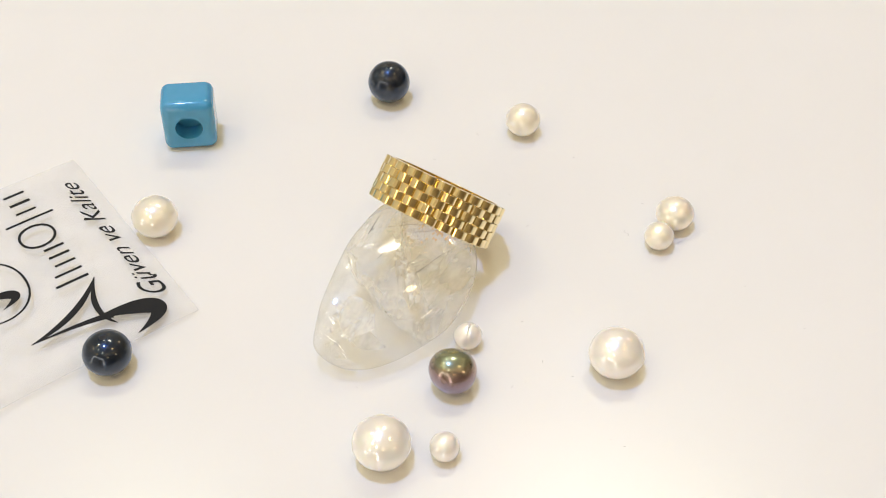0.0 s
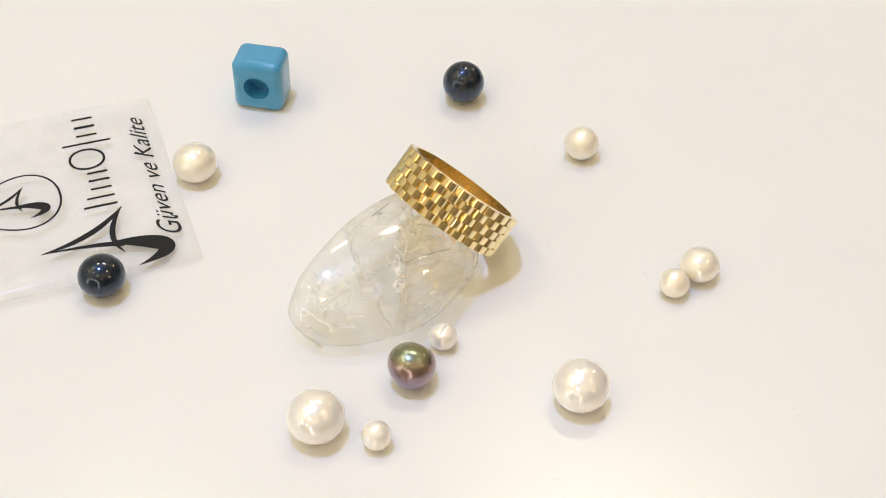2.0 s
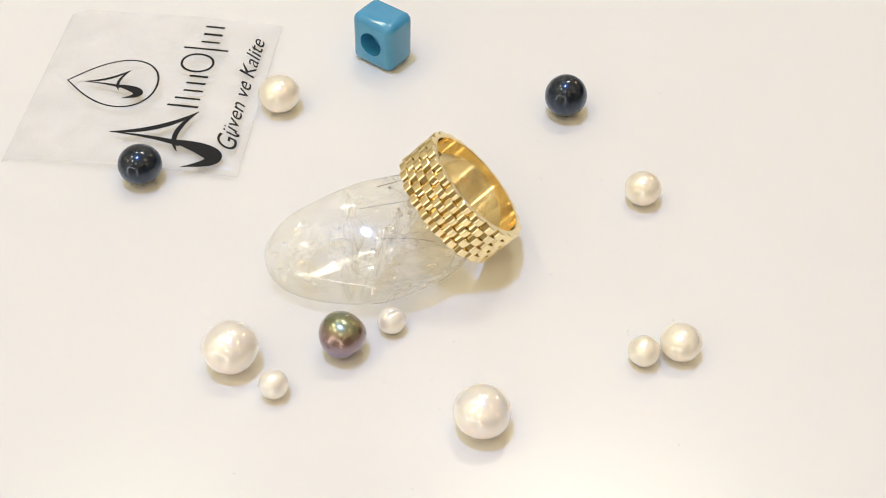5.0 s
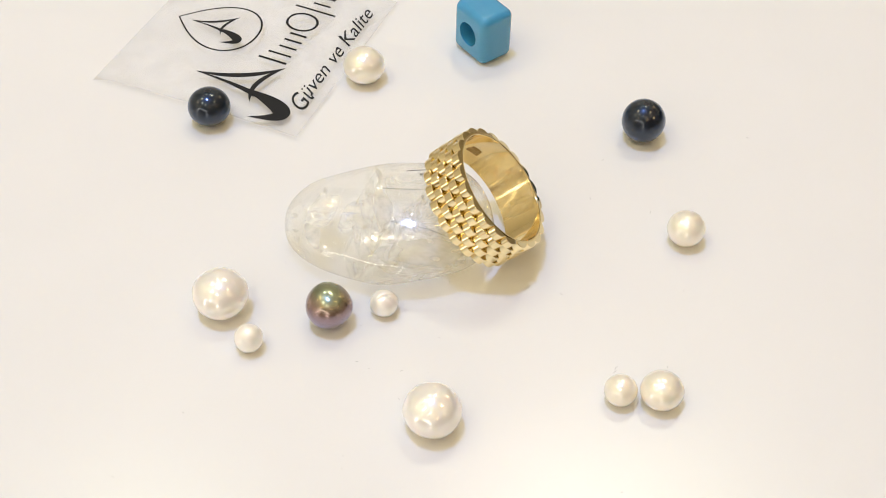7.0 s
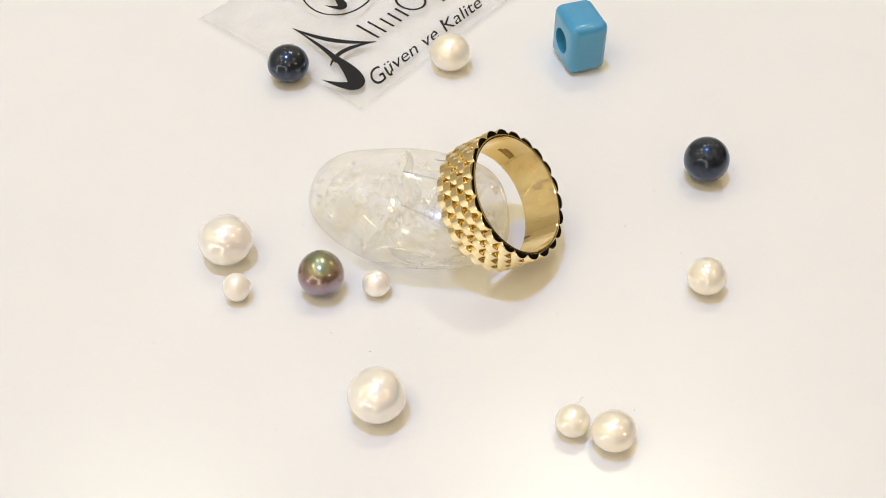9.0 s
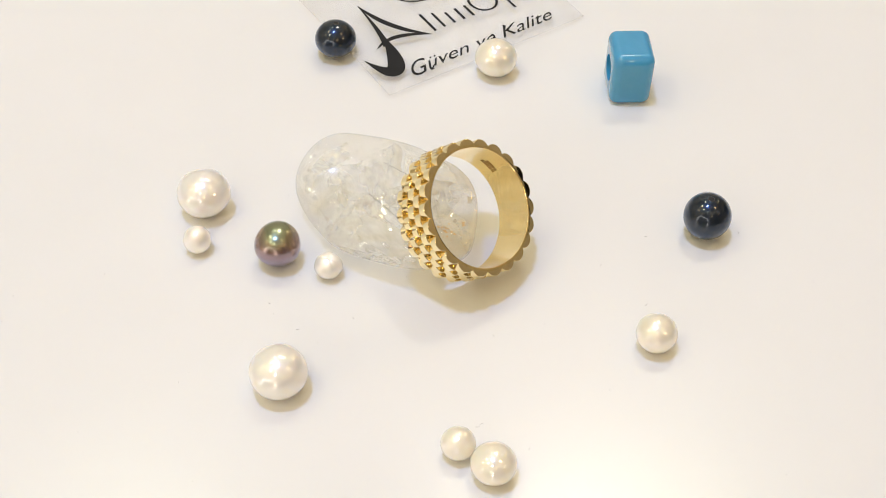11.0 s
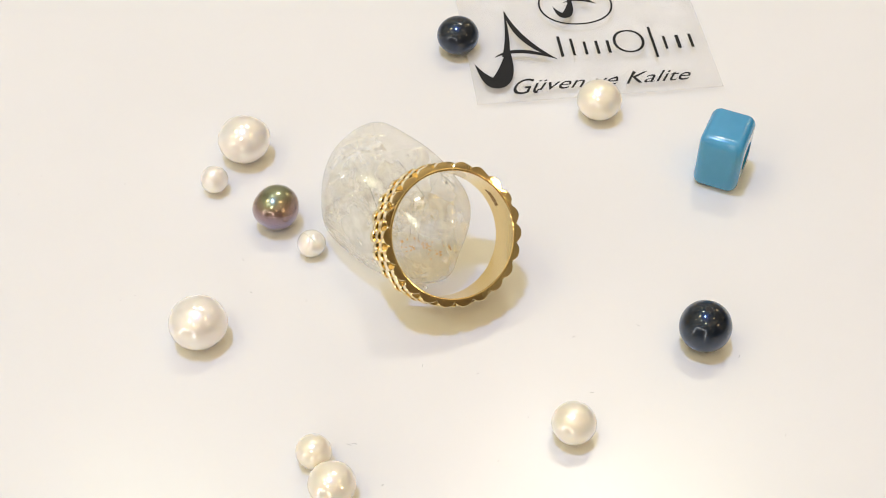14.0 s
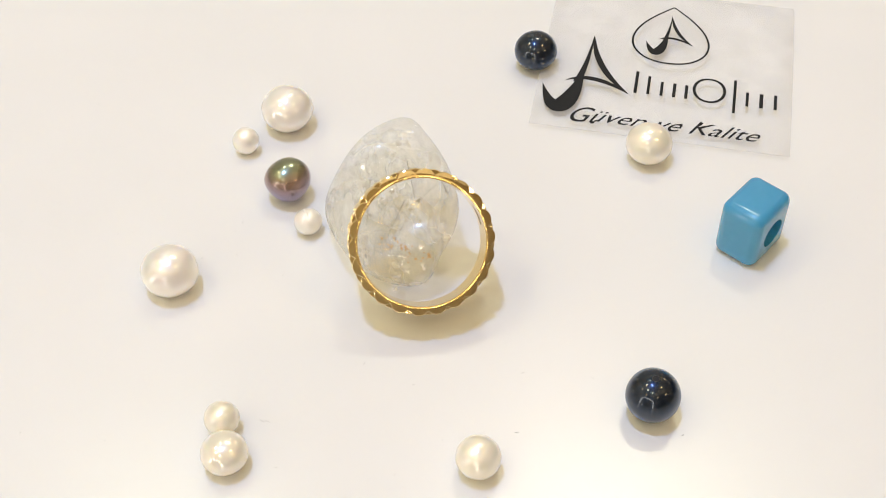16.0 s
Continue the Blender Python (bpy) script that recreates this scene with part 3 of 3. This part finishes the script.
def link_mesh(rim=0):
    """One rounded brick of the band; the ring's axis is z; rim: the side that ends the band."""
    half, n, deep = math.pi / ROUND * 0.975, 16, WIDE / ROWS
    zs = [-deep / 2 + 0.02, -deep / 2 + 0.045, -deep / 2 + 0.09, deep / 2 - 0.09, deep / 2 - 0.045, deep / 2 - 0.02]
    drop = [0.09, 0.03, 0.0, 0.0, 0.03, 0.09]
    verts, faces, m = [], [], 12
    for i in range(n + 1):
        a = -half + 2 * half * i / n
        w = a / half
        r = R_SEAM + (R_OUT - R_SEAM) * (1 - abs(w) ** 2.3)
        section = [(r - dz, z) for z, dz in zip(zs, drop)]
        base = R_IN + 0.3
        section += [(base + (r - 0.09 - base) * k, zs[-1]) for k in (0.66, 0.33, 0.0)]
        section += [(base + (r - 0.09 - base) * k, zs[0]) for k in (0.0, 0.33, 0.66)]
        for q, z in section:
            if z * rim > 0:
                z -= rim * slope(q)
            verts.append((q * math.cos(a) * MM, q * math.sin(a) * MM, z * MM))
    for i in range(n):
        for j in range(m):
            a, b = i * m + j, i * m + (j + 1) % m
            faces.append((a, a + m, b + m, b))
    faces.append(tuple(range(m)))
    faces.append(tuple(range(n * m + m - 1, n * m - 1, -1)))
    me = mesh_from("link", verts, faces)
    me.materials.append(GOLD)
    for p in me.polygons:
        p.use_smooth = True
    me.set_sharp_from_angle(angle=radians(15))
    return me


def gold_ring():
    ob = tagged(new("gold_ring"), "yellow gold ring of brick-like links leaning on the crystal", "ring")
    n, verts, faces = 132, [], []
    h = WIDE / 2
    outline = [(R_IN, -h + 0.09), (R_IN, h - 0.09), (R_IN + 0.05, h - 0.02), (R_IN + 0.12, h), (R_IN + 0.26, h), (R_SEAM - 0.08, h - 0.05),
               (R_SEAM - 0.1, h - 0.3), (R_SEAM - 0.1, -h + 0.3), (R_SEAM - 0.08, -h + 0.05), (R_IN + 0.26, -h), (R_IN + 0.12, -h), (R_IN + 0.05, -h + 0.02)]
    for i in range(n):
        a = 2 * math.pi * i / n
        verts += [(r * math.cos(a) * MM, r * math.sin(a) * MM, z * MM) for r, z in outline]
    for i in range(n):
        for j in range(12):
            a, b, c = i * 12, ((i + 1) % n) * 12, (j + 1) % 12
            faces.append((a + j, a + c, b + c, b + j))
    me = mesh_from("band", verts, faces)
    band = part_of("band", me, SATIN, ob, "smooth polished inner band")
    me.set_sharp_from_angle(angle=radians(22))
    bricks = [link_mesh(-1), link_mesh(0), link_mesh(1)]
    sway = random.Random(21)
    for row in range(ROWS):
        for i in range(ROUND):
            o = new("link", bricks[0 if row == 0 else 2 if row == ROWS - 1 else 1])
            o.parent = ob
            o.matrix_basis = pose(0, 0, (row - (ROWS - 1) / 2) * WIDE / ROWS * MM, 0, 0, 360 / ROUND * (i + 0.5 * (row % 2))) @ Matrix.Translation((R_SEAM * MM, 0, 0)) @ pose(
                0, 0, 0, sway.gauss(0, 0.6), 0 if row in (0, ROWS - 1) else sway.gauss(0, 1.1), sway.gauss(0, 2.4)) @ Matrix.Translation((-R_SEAM * MM, 0, 0))
    az, el = 0.94, 0.748
    axis = Vector((math.cos(el) * math.cos(az), math.cos(el) * math.sin(az), math.sin(el)))
    rest = Matrix.Translation(Vector((4.883, 11.362, 9.894)) * MM) @ axis.to_track_quat("Z", "Y").to_matrix().to_4x4()
    # engraved mark inside the band: short uneven bars
    at = rest.to_3x3().inverted() @ Vector((-7.75, 3.0, 1.8))
    middle = math.degrees(math.atan2(at.y, at.x))
    for a0, a1, z0, z1 in ((-9.5, -6.2, -1.0, -0.45), (-9.0, -5.8, -0.38, 0.2), (-5.4, -2.2, -1.0, -0.4), (-5.2, -1.6, -0.32, 0.3), (-1.6, 1.6, -0.95, -0.35),
                           (-1.2, 2.4, -0.28, 0.32), (2.2, 5.4, -0.9, -0.3), (2.8, 6.0, -0.22, 0.36), (6.0, 9.0, -0.85, -0.2)):
        bm = bmesh.new()
        quads = []
        for k in range(4):
            a = radians(middle + a0 + (a1 - a0) * k / 3)
            quads.append([bm.verts.new(((R_IN - 0.012) * math.cos(a) * MM, (R_IN - 0.012) * math.sin(a) * MM, z * MM)) for z in (z0, z1)])
        for p, q in zip(quads, quads[1:]):
            bm.faces.new((p[0], p[1], q[1], q[0]))
        part("hallmark_bar", bm, STAMP, band, "dark engraved bar")
    return riding(ob, rest)


gold_ring()


# ---- the printed film ----
def film_pose():
    e1 = Vector((-0.577, 0.817, 0)).normalized()
    e2 = Vector((0, 0, 1)).cross(e1)
    m = Matrix((e1, e2, (0, 0, 1))).transposed().to_4x4()
    return Matrix.Translation((-30.3 * MM, -1.6 * MM, 0)) @ m


LAYER = [0.0]


def lift(y):
    """Height of the curled film's face over the table, in millimetres, y along its short side."""
    z = 0.95 + 0.53 * math.sin(math.pi * min(max(y, 0), 34) / 40)
    return z if y < 34 else 0.08 + (z - 0.08) * max(0.0, 1 - ((y - 34) / 4.5) ** 2)



def stroke_mesh(path, widths, steps=24):
    """A flat brush stroke along a curve through control points, its width running through widths."""
    LAYER[0] += 0.002
    n, verts, pts = len(path) - 1, [], []
    for i in range(steps + 1):
        t = i / steps
        b = [math.comb(n, k) * t ** k * (1 - t) ** (n - k) for k in range(n + 1)]
        m = len(widths) - 1
        w = sum(math.comb(m, k) * t ** k * (1 - t) ** (m - k) * widths[k] for k in range(m + 1))
        pts.append((sum(c * q[0] for c, q in zip(b, path)), sum(c * q[1] for c, q in zip(b, path)), w))
    for i, (x, y, w) in enumerate(pts):
        x0, y0, _ = pts[max(i - 1, 0)]
        x1, y1, _ = pts[min(i + 1, steps)]
        d = math.hypot(x1 - x0, y1 - y0) or 1
        nx, ny = -(y1 - y0) / d * w / 2, (x1 - x0) / d * w / 2
        verts += [((x + k * nx) * MM, (y + k * ny) * MM, (lift(y + k * ny) + 0.015 + LAYER[0]) * MM) for k in (1, -1)]
    faces = [(2 * i, 2 * i + 1, 2 * i + 3, 2 * i + 2) for i in range(steps)]
    return mesh_from("stroke", verts, faces)


def printed_film():
    ob = tagged(new("printed_film"), "clear plastic film label printed in black", "label")
    cols, rows, verts, faces = 12, 40, [], []
    for below in (0, 0.08):
        for j in range(rows + 1):
            for i in range(cols + 1):
                y = 38.5 * j / rows
                ripple = 0.05 * noise.noise(Vector((i * 0.5, j * 0.2, 3)))
                verts.append((40.2 * i / cols * MM, y * MM, max(lift(y) - below - 0.02 + min(0, ripple), 0.01) * MM))
    w, total = cols + 1, (cols + 1) * (rows + 1)
    for j in range(rows):
        for i in range(cols):
            a = j * w + i
            faces += [(a, a + 1, a + w + 1, a + w), (total + a, total + a + w, total + a + w + 1, total + a + 1)]
    rim = [i for i in range(w)] + [j * w + cols for j in range(1, rows + 1)] + [rows * w + i for i in range(cols - 1, -1, -1)] + [j * w for j in range(rows - 1, 0, -1)]
    faces += [(b, a, total + a, total + b) for a, b in zip(rim, rim[1:] + rim[:1])]
    part_of("film", mesh_from("film", verts, faces), FILM, ob)
    emblem = (((0.9, 9.4), (3.0, 2.2), (5.4, 3.2), (6.9, 12.6)), (0.05, 2.6, 5.0, 0.4)), (((6.2, 10.6), (7.4, 15.0), (7.7, 22.7)), (1.3, 0.7, 0.15)), \
        (((7.7, 22.7), (8.4, 14.5), (14.5, 9.4)), (0.1, 2.0, 0.15)), (((4.4, 10.8), (8.5, 13.6), (14.5, 9.4)), (0.1, 1.7, 0.1))
    for path, widths in emblem:
        part_of("emblem_stroke", stroke_mesh(path, widths), INK, ob, "black printed brush stroke", False)
    for path, widths in emblem:
        small = [(20.0 + (x - 7.7) * 0.56, 30.6 + (y - 22.7) * 0.56) for x, y in path]
        part_of("emblem_stroke", stroke_mesh(small, [w * 0.56 for w in widths]), INK, ob, "black printed brush stroke", False)
    for side in (-1, 1):
        part_of("drop_outline", stroke_mesh([(20.1, 33.3), (20.2 + side * 4.0, 29.4), (20.2 + side * 9.4, 24.5), (20.2 + side * 6.6, 17.8), (20.2, 17.9)],
                                            (0.25, 0.35, 0.35), 32), INK, ob, "thin black printed drop outline", False)
    # the firm's name as plain strokes
    for x, y0, y1, w in ((15.6, 9.8, 15.0, 0.5), (17.6, 9.9, 14.2, 0.45), (19.7, 9.9, 13.2, 0.45), (21.7, 9.9, 13.2, 0.5), (23.6, 9.9, 13.1, 0.5),
                         (31.2, 8.0, 15.8, 0.45), (33.2, 9.9, 13.2, 0.45), (35.4, 9.9, 13.2, 0.6), (37.6, 9.9, 13.3, 0.5)):
        part_of("name_bar", stroke_mesh([(x, y0), (x, y1)], (w, w), 6), INK, ob, "black printed bar", False)
    for side in (-1, 1):
        part_of("name_ring", stroke_mesh([(27.2, 9.8), (27.2 + side * 3.2, 9.9), (27.2 + side * 3.2, 15.2), (27.2, 15.2)], (0.4, 0.55, 0.4)), INK, ob, "black printed half ring", False)
    # the slogan
    cu = bpy.data.curves.new("slogan", "FONT")
    cu.body, cu.size, cu.shear, cu.space_character = "Güven ve Kalite", 3.8 * MM, 0.55, 1.0
    cu.offset = 0.0
    tx = new("slogan", cu)
    dg = bpy.context.evaluated_depsgraph_get()
    me = bpy.data.meshes.new_from_object(tx.evaluated_get(dg))
    bpy.data.objects.remove(tx)
    x0, x1 = min(v.co.x for v in me.vertices), max(v.co.x for v in me.vertices)
    for v in me.vertices:
        w = (v.co.x - x0) / (x1 - x0)
        v.co.y = v.co.y * 1.32 - 0.55 * MM if w < 0.13 else v.co.y * 1.15 if 0.585 < w < 0.69 else v.co.y
        v.co = ((6.2 + (v.co.x - x0) / (x1 - x0) * 29.4) * MM, v.co.y + 2.2 * MM, (lift(v.co.y / MM + 2.2) + 0.02) * MM)
    me.materials.clear()
    part_of("slogan", me, INK, ob, "black printed italic slogan", False)
    return riding(ob, film_pose())


printed_film()


def lint():
    """Stray fibres and grains on the table, as one scatter."""
    rng = random.Random(7)
    spots = [(34.5, 14.5, 1.0), (34.9, 13.9, 0.8), (38.3, 20.3, 0.5), (28.0, 31.4, 0.4), (16.9, -4.1, 0.5), (14.6, -16.2, 0.6), (10.2, -40.4, 0.5), (15.3, -52.4, 0.5),
             (19.1, 15.6, 0.6), (51.4, 2.4, 0.4), (5.0, 31.5, 0.7), (-0.9, 38.1, 0.6), (-2.2, 52.3, 0.6), (12.4, 37.6, 0.7), (58.3, -6.3, 0.5), (19.4, -11.8, 0.6),
             (23.6, -14.4, 0.4), (-7.2, -15.7, 0.4), (17.1, 22.7, 0.5), (29.2, -26.6, 0.4), (7.2, 62.1, 0.5)]
    spots += [(rng.uniform(-60, 60), rng.uniform(-60, 60), rng.uniform(0.12, 0.3)) for _ in range(24)]
    verts, faces = [], []
    for x, y, size in spots:
        size *= 0.75
        a, bend = rng.uniform(0, 6.3), rng.uniform(-1.5, 1.5)
        last = None
        for k in range(7):
            r = (0.03 if size > 0.3 else 0.022)
            d = Vector((math.cos(a), math.sin(a), 0))
            b = len(verts)
            side = Vector((-d.y, d.x, 0))
            verts += [Vector((x, y, 0.02)) + side * r, Vector((x, y, 0.02)) - side * r, Vector((x, y, 0.02 + r * 1.4))]
            if last is not None:
                faces += [(last, b, b + 2, last + 2), (last + 1, last + 2, b + 2, b + 1), (last, last + 1, b + 1, b)]
            last = b
            x, y, a = x + d.x * size / 6, y + d.y * size / 6, a + bend / 4
    ob = part_of("lint", mesh_from("lint", [v * MM for v in verts], faces), DUST)
    tagged(ob, "fine grey lint and dust scattered on the table", "dust", kind="stuff")
    return riding(ob, pose(0, 0, 0))


lint()


# ---- the turn of the table and all that stands on it ----
def motions():
    for ob, rest in RIDING:
        walk(ob, [(t, pose(0, 0, 0, 0, 0, a) @ rest) for t, a in TURN])


motions()
